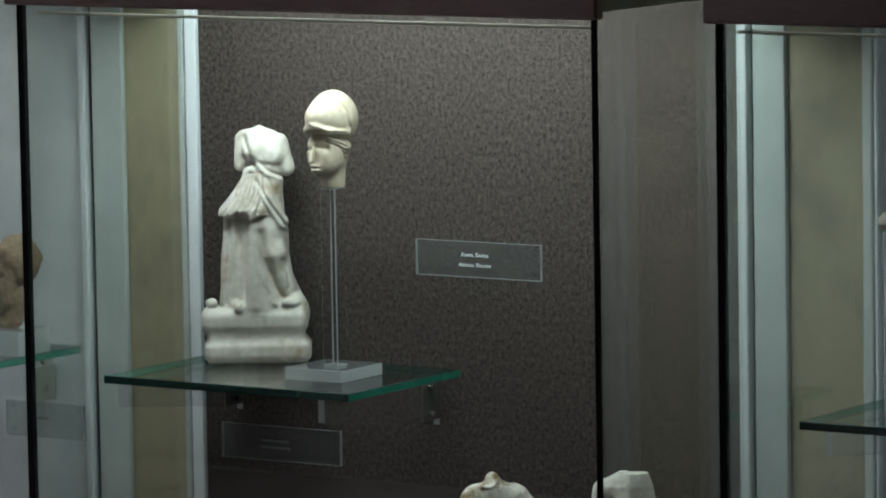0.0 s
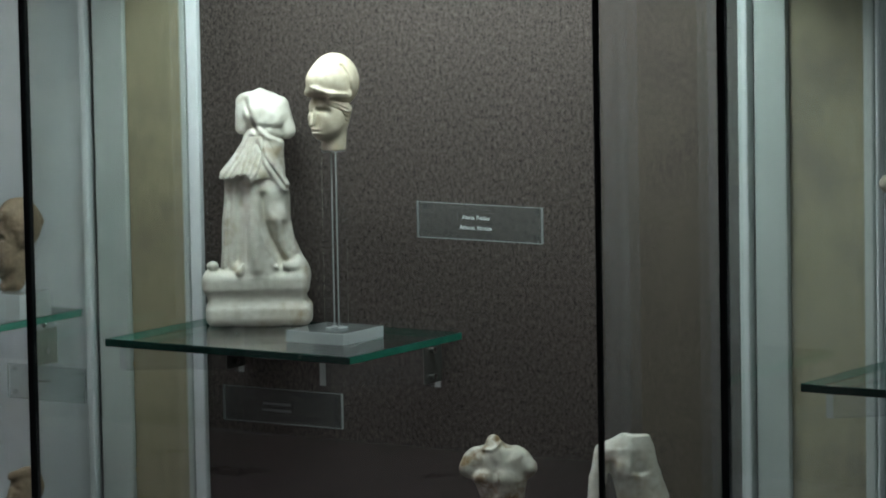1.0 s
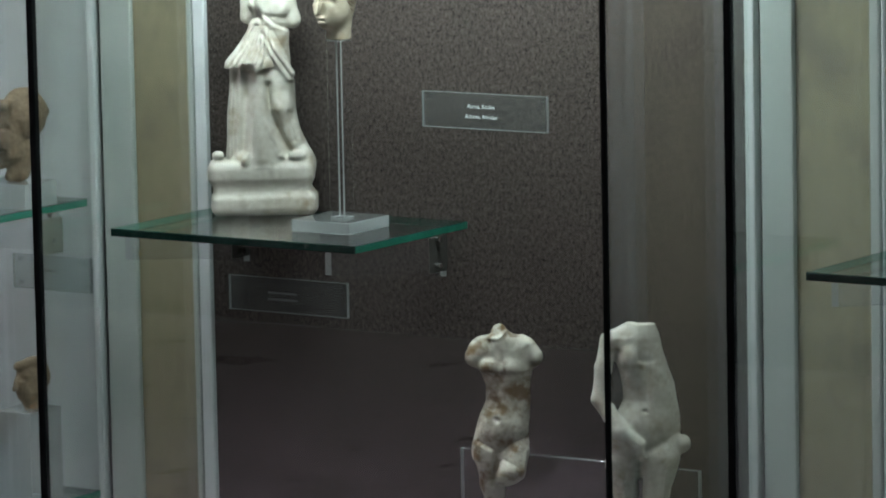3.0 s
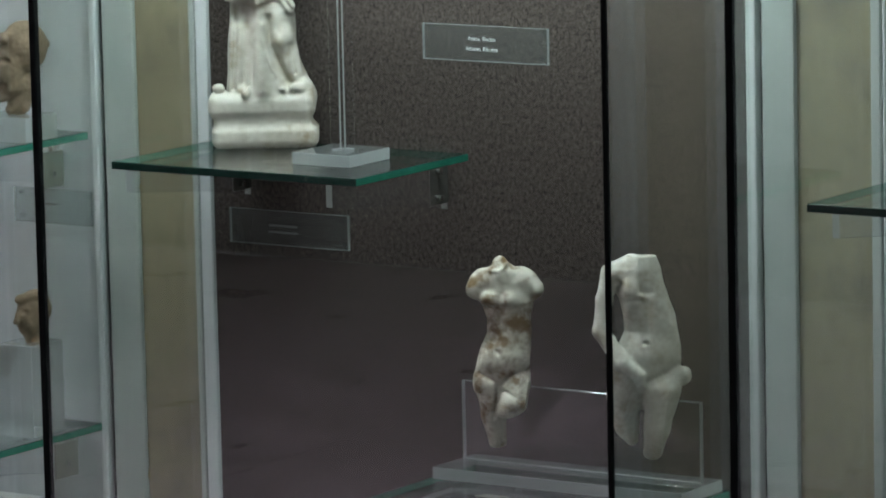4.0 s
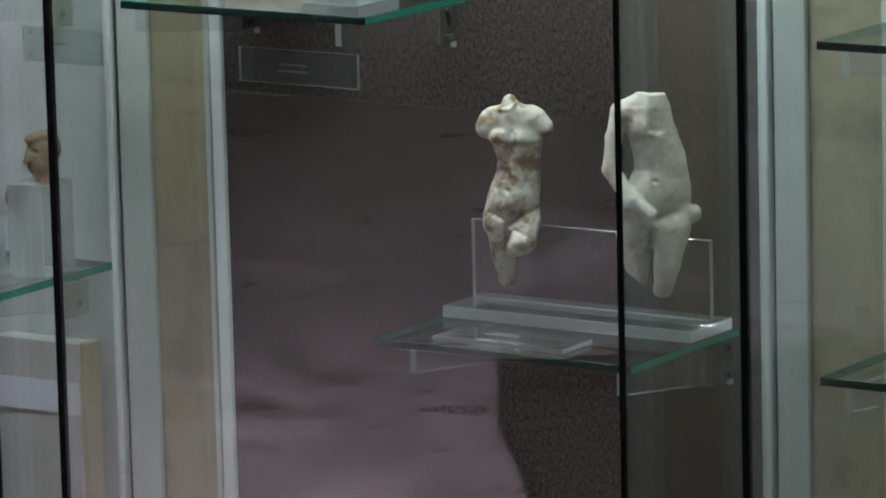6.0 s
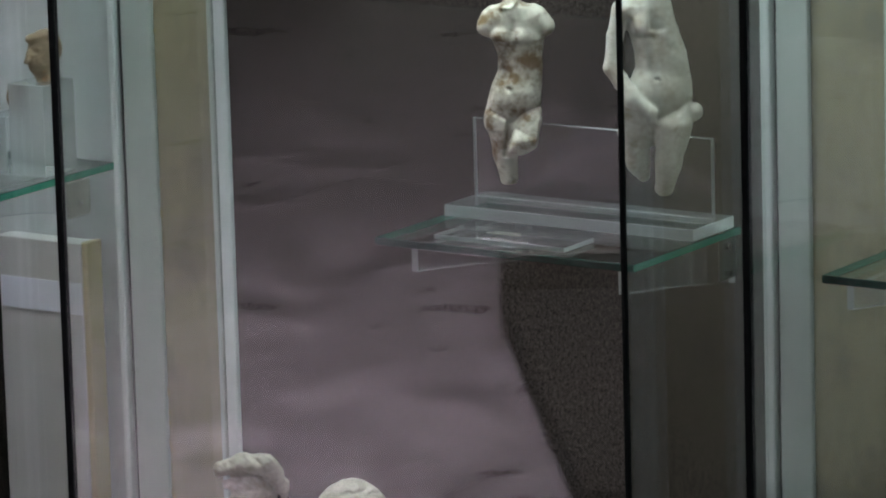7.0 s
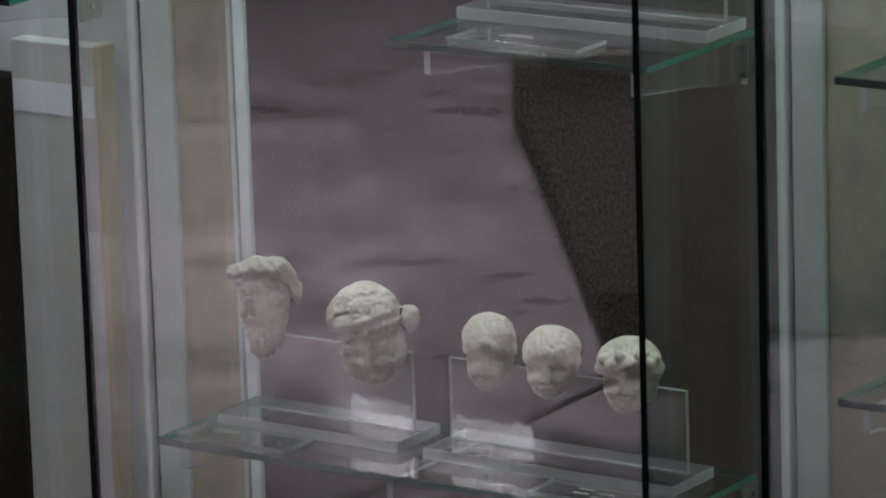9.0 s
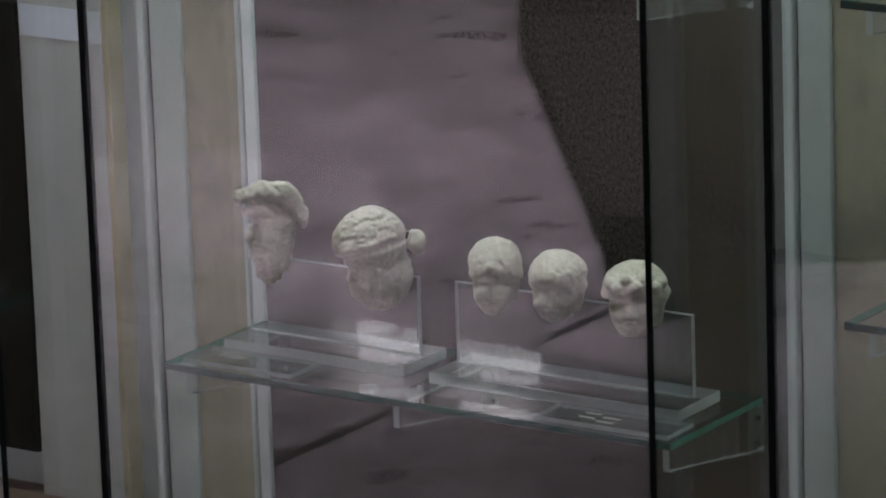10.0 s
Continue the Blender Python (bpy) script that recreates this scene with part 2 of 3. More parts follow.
def pier(a, b, c, d, e0, e, f, tag):
    """Strip, gap, white board, plaster, pale strip, gap, strip between two cases, from x = a to f."""
    upright("trim_strip_" + tag, a, b, -0.006, 0.02, STRIP, "narrow white metal strip at the edge of a display case")
    upright("trim_gap_" + tag, b, c, 0.004, 0.02, SHADOWGAP, "dark narrow joint beside the case frame")
    upright("trim_board_" + tag, c, d, -0.005, 0.02, PAINT, "white painted upright board between the cases")
    upright("wall_pier_" + tag, d, e0, 0.0, 0.02, PLASTER, "beige plastered pier between two display cases", "wall")
    upright("trim_bead_" + tag, e0, e, -0.003, 0.02, PAINT, "pale painted bead beside the case frame")
    upright("trim_joint_" + tag, e, e + 0.004, 0.003, 0.02, SHADOWGAP, "dark narrow joint beside the case frame")
    upright("trim_edge_" + tag, e + 0.004, f, -0.006, 0.02, STRIP, "bright white strip beside the back panel")


pier(-0.422, -0.4130, -0.404, -0.363, -0.2900, -0.2830, -0.2640, "west")
pier(0.3945, 0.4060, 0.4125, 0.449, 0.5330, 0.5440, 0.5520, "east")
solid("back_panel", box(-0.264, 0.3945, 0.0, 0.02, Z0, ZT), FELT, "dark brown felt covered back panel of the case", "panel", kind="structure")
solid("back_panel", box(-1.08, -0.422, 0.0, 0.02, Z0, ZT), LINEN, "white cloth covered back panel of the case", "panel", kind="structure")
solid("back_panel", box(0.552, 1.22, 0.0, 0.02, Z0, ZT), LINEN, "white cloth covered back panel of the case", "panel", kind="structure")


# ---- glass cases ----
def glass_case(x0, x1, label):
    case = thing("display_case", label, "display case", (0, 0, 0), group="wall display cases")
    yf, t, zt = -0.28, 0.006, 1.56
    for nm, b in (("front_pane", (x0 + 0.0042, x1 - 0.0035, yf - 0.003, yf + 0.003)), ("side_pane", (x0 - 0.003, x0 + 0.003, yf + 0.0045, -0.014)), ("side_pane", (x1 - 0.003, x1 + 0.003, yf + 0.0045, -0.014))):
        p = part(nm, box(*b, Z0, zt), PANE, case)
        p.visible_shadow = False
    part("corner_joint", box(x0 - 0.0042, x0 + 0.0038, yf - 0.0042, yf + 0.0038, Z0, zt, 0.001), RUBBER, case, "black sealant joint")
    part("corner_joint", box(x1 - 0.0030, x1 + 0.0022, yf - 0.0030, yf + 0.0022, Z0, zt, 0.0008), RUBBER, case, "thin dark sealant joint")
    head = part("header", box(x0 - 0.008, x1 + 0.014, yf - 0.02, yf - 0.006, 1.534, 1.80, 0.002), BROWN, case, "dark brown header board")
    part("header_side", box(x1 - 0.004, x1 + 0.014, yf - 0.0055, -0.014, 1.541, 1.80, 0.001), OLIVE, case, "olive grey header side")
    part("header_side", box(x0 - 0.008, x0 + 0.010, yf - 0.0055, -0.014, 1.541, 1.80, 0.001), OLIVE, case, "olive grey header side")
    # strip of lighter colour stands in for the gleam along the glass top
    part("top_edge_gleam", box(x0 + 0.012, x1 - 0.006, yf + 0.0085, yf + 0.014, 1.523, 1.526, 0.0006), OLIVE, case, "grey strip for the gleam on the glass top edge")
    part("plinth", box(x0, x1, yf, -0.001, 0.0, Z0, 0.002), BROWN, case, "dark brown plinth")
    return case


glass_case(-0.2793, 0.4012, "glass wall case with dark felt back and glass shelves")
glass_case(-1.10, -0.416, "glass wall case with white cloth back and glass shelves")
glass_case(0.5377, 1.222, "glass wall case with pale back and glass shelves")


def glass_shelf(x0, x1, y0, z, brackets, label, plates=()):
    """A glass shelf whose top is at z, on clear acrylic brackets screwed to the back panel."""
    sh = thing("glass_shelf", label, "shelf", group="glass shelves")
    sheet("glass_plate", sh, x0, x1, y0, -0.006, z - 0.008, z, SHELF, SHELF_EDGE, side=SHELF_SIDE_LIT)
    for bx in brackets:
        bm = bmesh.new()
        prof = ((y0 + 0.001, -0.0085), (y0 + 0.001, -0.031), (-0.10, -0.044), (-0.05, -0.0525), (-0.002, -0.060), (-0.002, -0.0085))
        loops = [[bm.verts.new((x, y, z + dz)) for y, dz in prof] for x in (bx, bx + 0.0075)]
        bm.faces.new(loops[0])
        bm.faces.new(loops[1][::-1])
        for k in range(6):
            f = bm.faces.new((loops[0][k], loops[0][k - 1], loops[1][k - 1], loops[1][k]))
            f.material_index = 1
        br = part("bracket", bm, (ACRYLIC, ACRYLIC_EDGE), sh, "clear acrylic bracket")
        br.visible_shadow = False
        for dz in (-0.0185, -0.046):
            part("bolt", cylinder(0.0032, 0.006, pose(bx + 0.0108, -0.021, z + dz, 0, 90, 0), 12), METAL, br, "small steel bolt")
        if plates:
            part("wall_plate", box(bx + 0.0076, bx + 0.0105, -0.040, -0.001, z - 0.061, z - 0.022, 0.0004), PLATE, br, "grey fixing plate")
        else:
            part("wall_plate", box(bx + 0.0076, bx + 0.0082, -0.034, -0.001, z - 0.053, z - 0.010), DARKPLATE, br, "dull dark fixing plate")
    return sh


Z1S, Z2S, Z3S = 1.1484, 0.8245, 0.3581
glass_shelf(-0.2398, 0.0649, -0.2104, Z1S, (0.0276, -0.222), "green edged glass shelf on clear brackets before dark felt")
glass_shelf(0.066, 0.3704, -0.2142, Z2S, (0.1101, 0.3525), "green edged glass shelf carrying two torsos")
glass_shelf(-0.2647, 0.3659, -0.1900, Z3S, (-0.236, 0.030, 0.356), "long green edged glass shelf carrying five heads")
glass_shelf(-0.86, -0.4259, -0.2104, 1.1440, (-0.475, -0.80), "green edged glass shelf before white cloth", plates=(1,))
glass_shelf(-0.86, -0.4190, -0.2104, 0.8245, (-0.468, -0.80), "green edged glass shelf before white cloth", plates=(1,))
for z in (1.1566, 0.835, 0.518):
    glass_shelf(0.580, 1.02, -0.215, z, (0.607, 0.95), "green edged glass shelf before a pale back panel")


# ---- labels ----
def text_bars(parent, x0, y, z, rows, flat=False):
    for i, (dx, w) in enumerate(rows):
        b = (x0 + dx, x0 + dx + w, y, y + 0.0008, z - i * 0.007 - 0.0022, z - i * 0.007)
        part("print", box(*b), FAINT, parent)


def written(parent, body, x, y, z, size, rx=90):
    c = bpy.data.curves.new("lettering", "FONT")
    c.body, c.size, c.align_x, c.extrude = body, size, "CENTER", 0.0001
    ob = bpy.data.objects.new("lettering", c)
    me = bpy.data.meshes.new_from_object(ob)
    bpy.data.objects.remove(ob)
    me.materials.append(INK)
    t = new("lettering", me)
    t.parent = parent
    t.matrix_local = pose(x, y, z, rx)


def wall_label(x0, x1, z0, z1, label, lines, dim=False):
    lb = thing("wall_label", label, "label", group="glass wall labels")
    sheet("glass_plate", lb, x0, x1, -0.007, -0.003, z0, z1, LABEL_GLASS, LABEL_EDGE, 0.0004)
    for x in (x0 + 0.008, x1 - 0.008):
        for z in (z0 + 0.006, z1 - 0.006):
            part("spacer", cylinder(0.0025, 0.0032, pose(x, -0.0016, z, 90), 10), LABEL_GLASS, lb)
    for i, s in enumerate(lines):
        written(lb, s, (x0 + x1) / 2 - 0.003, -0.0075, (z0 + z1) / 2 + 0.0030 - 0.0105 * i, 0.0061)
    return lb


wall_label(0.0119, 0.1641, 1.2440, 1.2812, "clear glass label with two lines of white print", ("Atena, Rodos", "Athene, Rhodes"))
dim = wall_label(-0.2397, -0.0868, 1.0364, 1.0737, "clear glass label with faint print below the shelf", ())
text_bars(dim, -0.187, -0.0082, 1.0588, ((0.0, 0.036), (-0.001, 0.038)))
lab = wall_label(-0.531, -0.4245, 1.0405, 1.078, "clear glass label on white cloth below the shelf", ())
text_bars(lab, -0.486, -0.0082, 1.063, ((0.0, 0.016),))


def shelf_label(x0, x1, y0, y1, z, label, rows):
    lb = thing("shelf_label", label, "label", group="loose shelf labels")
    sheet("glass_plate", lb, x0, x1, y0, y1, z + 0.0005, z + 0.0055, LABEL_GLASS, LABEL_EDGE, 0.0004)
    for i, (dx, w) in enumerate(rows):
        part("print", box(x0 + dx, x0 + dx + w, y1 - 0.022 - 0.007 * i, y1 - 0.019 - 0.007 * i, z + 0.0057, z + 0.0062), PLATE, lb)
    return lb


shelf_label(0.127, 0.281, -0.198, -0.142, Z2S, "thick clear glass label lying on the shelf", ((0.05, 0.03), (0.045, 0.04)))
shelf_label(0.20, 0.360, -0.186, -0.134, Z3S, "clear glass label lying on the long shelf", ((0.045, 0.018), (0.07, 0.02), (0.045, 0.018), (0.07, 0.02)))
shelf_label(-0.245, -0.105, -0.182, -0.128, Z3S, "clear glass label lying at the end of the shelf", ((0.03, 0.03), (0.03, 0.03)))


# ---- acrylic stands ----
def plate_stand(x0, x1, bx0, bx1, yp, yb0, yb1, z, top, label, turn=0.0):
    st = thing("acrylic_stand", label, "stand", group="acrylic stands")
    mid = ((x0 + x1) / 2, yp, 0)
    st.matrix_world = pose(*mid) @ pose(0, 0, 0, 0, 0, turn) @ pose(-mid[0], -mid[1], 0)
    sheet("base", st, bx0, bx1, yb0, yb1, z + 0.0004, z + 0.0125, ACRYLIC, ACRYLIC_EDGE)
    sheet("plate", st, x0, x1, yp - 0.003, yp + 0.003, z + 0.013, top, ACRYLIC, ACRYLIC_EDGE)
    return st


plate_stand(0.078, 0.362, 0.072, 0.368, -0.045, -0.096, -0.016, Z2S, 0.920, "clear acrylic stand holding two marble torsos")
plate_stand(-0.228, -0.008, -0.235, -0.0015, -0.078, -0.121, -0.040, Z3S, 0.457, "clear acrylic stand holding two stone heads")
plate_stand(0.040, 0.329, 0.033, 0.337, -0.080, -0.126, -0.043, Z3S, 0.459, "clear acrylic stand holding three small heads")
post = thing("acrylic_stand", "clear acrylic post on a square base holding a helmeted head", "stand", group="acrylic stands")
sheet("base", post, -0.055, 0.016, -0.150, -0.077, Z1S + 0.0004, Z1S + 0.0125, ACRYLIC, ACRYLIC_EDGE)
sheet("post", post, -0.0228, -0.0042, -0.1275, -0.1090, Z1S + 0.013, 1.3435, ACRYLIC_POST, ACRYLIC_EDGE, 0.0012, square=True)


# ---- sculptures ----
# Carved from smoothly joined round forms on a drawing grid of 0.582 mm, x to the right, y down, depth d away from the viewer.
UNIT = 0.000582
FACING = 33.8


def lattice(P, seed):
    """Smooth random values from -1 to 1 on a unit lattice."""
    i = np.floor(P).astype(np.int64)
    f = P - i
    f = f * f * (3 - 2 * f)
    out = np.zeros(P.shape[0])
    for a, b, c in itertools.product((0, 1), repeat=3):
        n = (i[:, 0] + a) * 73856093 ^ (i[:, 1] + b) * 19349663 ^ (i[:, 2] + c) * 83492791 ^ seed * 2654435
        n = (n ^ (n >> 13)) * 1274126177 & 0x7FFFFFFF
        n = (n ^ (n >> 15)) & 0xFFFF
        wt = (f[:, 0] if a else 1 - f[:, 0]) * (f[:, 1] if b else 1 - f[:, 1]) * (f[:, 2] if c else 1 - f[:, 2])
        out += wt * (n / 32767.5 - 1)
    return out


class Carving:
    def __init__(self, ox, oy, lean=0.0, slope=0.0):
        self.o, self.lean, self.slope, self.ops = (ox, oy), lean, slope, []

    def q(self, x, y, d):
        h = self.o[1] - y - d * self.slope
        return np.array((x - self.o[0] + h * self.lean, d, h), float)

    def ball(self, x, y, d, rx, ry, rd, k=8, cut=False, turn=0):
        self.ops.append(("ball", self.q(x, y, d), np.array((rx, rd, ry), float), k, cut, radians(turn)))

    def limb(self, x, y, d, r, x2, y2, d2, r2, k=8, cut=False):
        self.ops.append(("limb", self.q(x, y, d), self.q(x2, y2, d2), r, r2, k, cut))

    def block(self, x, y, d, hx, hy, hd, r, k=6, cut=False):
        self.ops.append(("block", self.q(x, y, d), np.array((hx, hd, hy), float), r, k, cut))

    def column(self, rows, k=8):
        """An upright form of oval section: rows of height, centre, half width, half depth."""
        r = np.array(rows[::-1], float)
        h = self.o[1] - r[:, 0]
        self.ops.append(("column", h, r[:, 1] - self.o[0] + h * self.lean, r[:, 2], r[:, 3], k))

    def ridge(self, pts, w, lift, back=8.0):
        """A raised (or, below zero, sunk) line of width w on the side that faces the viewer."""
        p = [np.array((x - self.o[0] + (self.o[1] - y) * self.lean, self.o[1] - y), float) for x, y in pts]
        self.ops.append(("ridge", p, w * 1.15, lift * 0.75, back))

    def value(self, P):
        v = np.full(P.shape[0], 1e3, np.float32)
        for op in self.ops:
            if op[0] == "ridge":
                _, pts, w, lift, back = op
                X, H = P[:, 0], P[:, 2] + P[:, 1] * self.slope
                best = np.full(P.shape[0], 1e6, np.float32)
                for a0, b0 in zip(pts, pts[1:]):
                    ab = b0 - a0
                    t = np.clip(((X - a0[0]) * ab[0] + (H - a0[1]) * ab[1]) / max(ab @ ab, 1e-6), 0, 1)
                    best = np.minimum(best, (X - a0[0] - t * ab[0]) ** 2 + (H - a0[1] - t * ab[1]) ** 2)
                v = v - lift * np.exp(-best / (w * w)) * np.clip((back - P[:, 1]) / 12, 0, 1)
                continue
            if op[0] == "column":
                _, hs, cx, hw, hd, k = op
                H = P[:, 2]
                a, b = np.interp(H, hs, hw), np.interp(H, hs, hd)
                X, D = P[:, 0] - np.interp(H, hs, cx), P[:, 1]
                f = np.sqrt((X / a) ** 2 + (D / b) ** 2)
                s = f * (f - 1) / (np.sqrt((X / a ** 2) ** 2 + (D / b ** 2) ** 2) + 1e-6)
                s = np.maximum(s, np.maximum(hs[0] - H, H - hs[-1]))
                cut = False
            elif op[0] == "ball":
                _, c, r, k, cut, turn = op
                D = P - c.astype(np.float32)
                if turn:
                    cs, sn = math.cos(turn), math.sin(turn)
                    D = np.stack((cs * D[:, 0] + sn * D[:, 2], D[:, 1], -sn * D[:, 0] + cs * D[:, 2]), 1)
                a = np.sqrt(((D / r) ** 2).sum(1))
                b = np.sqrt(((D / (r * r)) ** 2).sum(1)) + 1e-6
                s = a * (a - 1) / b
            elif op[0] == "limb":
                _, a0, b0, r1, r2, k, cut = op
                ab = b0 - a0
                t = np.clip(((P - a0) @ ab) / max(ab @ ab, 1e-6), 0, 1)
                s = np.sqrt(((P - a0 - t[:, None] * ab) ** 2).sum(1)) - (r1 + (r2 - r1) * t)
            else:
                _, c, h, r, k, cut = op
                D = np.abs(P - c) - (h - r)
                s = np.sqrt((np.maximum(D, 0) ** 2).sum(1)) + np.minimum(D.max(1), 0) - r
            s = s.astype(np.float32)
            if cut:
                h = np.maximum(k - np.abs(-s - v), 0) / k
                v = np.maximum(v, -s) + h * h * k * 0.25
            else:
                h = np.maximum(k - np.abs(s - v), 0) / k
                v = np.minimum(v, s) - h * h * k * 0.25
        return v

    def bounds(self):
        lo, hi = [], []
        for op in self.ops:
            if op[0] == "ball" and not op[4]:
                m = max(op[2]) if op[5] else op[2]
                lo.append(op[1] - m), hi.append(op[1] + m)
            elif op[0] == "limb" and not op[6]:
                lo += [op[1] - op[3], op[2] - op[4]]
                hi += [op[1] + op[3], op[2] + op[4]]
            elif op[0] == "block" and not op[5]:
                lo.append(op[1] - op[2]), hi.append(op[1] + op[2])
            elif op[0] == "column":
                lo.append(np.array(((op[2] - op[3]).min(), -op[4].max(), op[1][0])))
                hi.append(np.array(((op[2] + op[3]).max(), op[4].max(), op[1][-1])))
        return np.min(lo, 0) - 8, np.max(hi, 0) + 8

    def mesh(self, name, step, rough=0.0, seed=0.0):
        lo, hi = self.bounds()
        n = np.ceil((hi - lo) / step).astype(int) + 1
        ax = [lo[i] + step * np.arange(n[i]) for i in range(3)]
        G = np.stack(np.meshgrid(*ax, indexing="ij"), -1).reshape(-1, 3).astype(np.float32)
        V = self.value(G)
        if rough:
            near = np.abs(V) < 12
            w = sum(lattice(G[near] / size, int(seed * 10) + 7 * q) * amp for q, (size, amp) in enumerate(((26.0, 1.1), (11.0, 0.9), (5.0, 0.55))))
            V[near] += rough * w
        V = V.reshape(n)
        ins = V < 0
        idx = -np.ones(n - 1, int)
        cnt = np.zeros(n - 1)
        acc = np.zeros((*(n - 1), 3))
        sl = [(slice(0, -1), slice(1, None))] * 3
        corner = lambda A, i, j, k: A[sl[0][i], sl[1][j], sl[2][k]]
        for axis in range(3):
            others = [a for a in range(3) if a != axis]
            for u in (0, 1):
                for w in (0, 1):
                    c0, c1 = [0, 0, 0], [0, 0, 0]
                    c1[axis] = 1
                    c0[others[0]] = c1[others[0]] = u
                    c0[others[1]] = c1[others[1]] = w
                    a, b = corner(V, *c0), corner(V, *c1)
                    cross = (a < 0) != (b < 0)
                    t = np.where(cross, a / np.where(cross, a - b, 1), 0)
                    cnt += cross
                    acc[..., axis] += np.where(cross, t, 0)
                    acc[..., others[0]] += cross * u
                    acc[..., others[1]] += cross * w
        on = cnt > 0
        idx[on] = np.arange(on.sum())
        cell = np.stack(np.nonzero(on), 1)
        verts = (lo + step * (cell + acc[on] / cnt[on][:, None])) * UNIT
        faces = []
        for axis in range(3):
            o1, o2 = [a for a in range(3) if a != axis]
            s0, s1 = [slice(None)] * 3, [slice(None)] * 3
            s0[axis], s1[axis] = slice(0, -1), slice(1, None)
            e = ins[tuple(s0)] != ins[tuple(s1)]
            pts = np.stack(np.nonzero(e), 1)
            pts = pts[(pts[:, o1] > 0) & (pts[:, o2] > 0) & (pts[:, o1] < n[o1] - 1) & (pts[:, o2] < n[o2] - 1)]
            qs = []
            for du, dw in ((1, 1), (0, 1), (0, 0), (1, 0)):
                p = pts.copy()
                p[:, o1] -= du
                p[:, o2] -= dw
                qs.append(idx[p[:, 0], p[:, 1], p[:, 2]])
            qd = np.stack(qs, 1)
            inside = ins[pts[:, 0], pts[:, 1], pts[:, 2]]
            if axis == 1:
                inside = ~inside
            qd[~inside] = qd[~inside][:, ::-1]
            faces.append(qd)
        F = np.concatenate(faces)
        me = bpy.data.meshes.new(name)
        me.from_pydata(verts.tolist(), [], F.tolist())
        me.polygons.foreach_set("use_smooth", np.ones(len(F), bool))
        me.update()
        return me


def place(carving, name, mat, label, category, loc, step=1.7, rough=0.0, seed=0.0, group=""):
    me = carving.mesh(name, step, rough, seed)
    me.materials.append(mat)
    ob = new(name, me)
    ob.matrix_world = pose(*loc, 0, 0, FACING)
    return tagged(ob, label, category, group)


# robed headless goddess on a moulded base
c = Carving(452, 634, 0.0215, 0.105)
c.block(455, 612, 0, 96, 21, 42, 16, 3)
c.block(449, 559, 0, 96, 23, 42, 18, 6)
c.block(451, 586, 0, 88, 14, 36, 8, 6)
c.column(((362, 446, 54, 29), (400, 450, 56, 32), (450, 449, 60, 35), (500, 453, 65, 39), (548, 455, 70, 42)), 4)
c.ball(478, 408, -18, 22, 46, 18, 14)
c.ball(485, 442, -25, 17, 20, 14, 12)
c.limb(487, 450, -22, 15, 506, 508, -16, 14, 12)
c.column(((290, 463, 33, 25), (312, 461, 38, 28), (340, 451, 47, 36), (364, 443, 59, 43), (374, 442, 57, 42)), 3)
c.limb(470, 345, -30, 12, 497, 388, -24, 11, 8)
c.column(((230, 452, 30, 17), (250, 463, 40, 25), (275, 465, 35, 27), (302, 463, 33, 25)), 6)
c.limb(434, 238, 0, 13, 452, 240, 0, 18, 8)
c.limb(457, 227, 2, 9, 474, 240, 2, 15, 8)
c.limb(427, 242, 2, 14, 424, 287, 0, 12, 4)
c.limb(488, 252, 2, 20, 504, 292, -2, 16, 5)
c.ball(441, 264, -18, 14, 14, 12, 10)
c.ball(480, 272, -18, 18, 17, 13, 10)
c.limb(512, 500, 6, 12, 522, 540, 0, 24, 12)
c.ball(520, 540, -14, 24, 30, 22, 8)
c.ball(372, 530, -22, 11, 9, 10, 4)
c.limb(425, 524, -38, 6, 421, 540, -40, 8, 4)
c.limb(494, 528, -36, 9, 520, 532, -30, 9, 4)
for pts, w, lift in (
        (((436, 232), (448, 268), (463, 298), (492, 313)), 4.5, 3), (((430, 240), (440, 274), (450, 298)), 3.2, -5),
        (((455, 283), (474, 301), (496, 308)), 3.2, -5), (((466, 288), (490, 290)), 4, -3), (((430, 292), (446, 288)), 4, -4),
        (((452, 306), (476, 345), (506, 388)), 5, 3), (((450, 326), (470, 360), (500, 398)), 4.5, 3), (((452, 317), (473, 353), (502, 393)), 2.8, -5),
        (((470, 312), (490, 345), (504, 372)), 3, -3), (((456, 340), (474, 372)), 3, -3),
        (((423, 384), (421, 450), (418, 520)), 9, -17), (((405, 386), (399, 530)), 4, -7), (((396, 384), (391, 530)), 4, 3),
        (((440, 374), (444, 450), (451, 536)), 8, 9), (((434, 380), (434, 530)), 3, -4), (((461, 408), (464, 450), (481, 500), (494, 528)), 6, -13),
        (((452, 420), (463, 480), (486, 533)), 4.5, 6), (((474, 460), (488, 500), (500, 520)), 5, -9), (((470, 505), (484, 528)), 3, -4),
        (((507, 400), (512, 450), (521, 505)), 4, 4), (((499, 455), (509, 505)), 3, -4), (((384, 374), (455, 366)), 3.5, 3)):
    c.ridge(pts, w, lift)
for i in range(6):
    c.ridge(((438 + 4.4 * i, 304), (420 + 8.6 * i, 338), (396 + 11.5 * i, 372)), 2.6, -5.5)
    c.ridge(((435 + 4.4 * i, 306), (414 + 8.6 * i, 340), (390 + 11.5 * i, 372)), 3.0, 2.5)
statuette = place(c, "marble_statuette", MARBLE, "headless white marble goddess statuette in draped robe on moulded base", "statuette", (-0.1610, -0.050, Z1S), 1.2, 0.55, 0.3)
statuette.scale = (1, 1, 1.022)

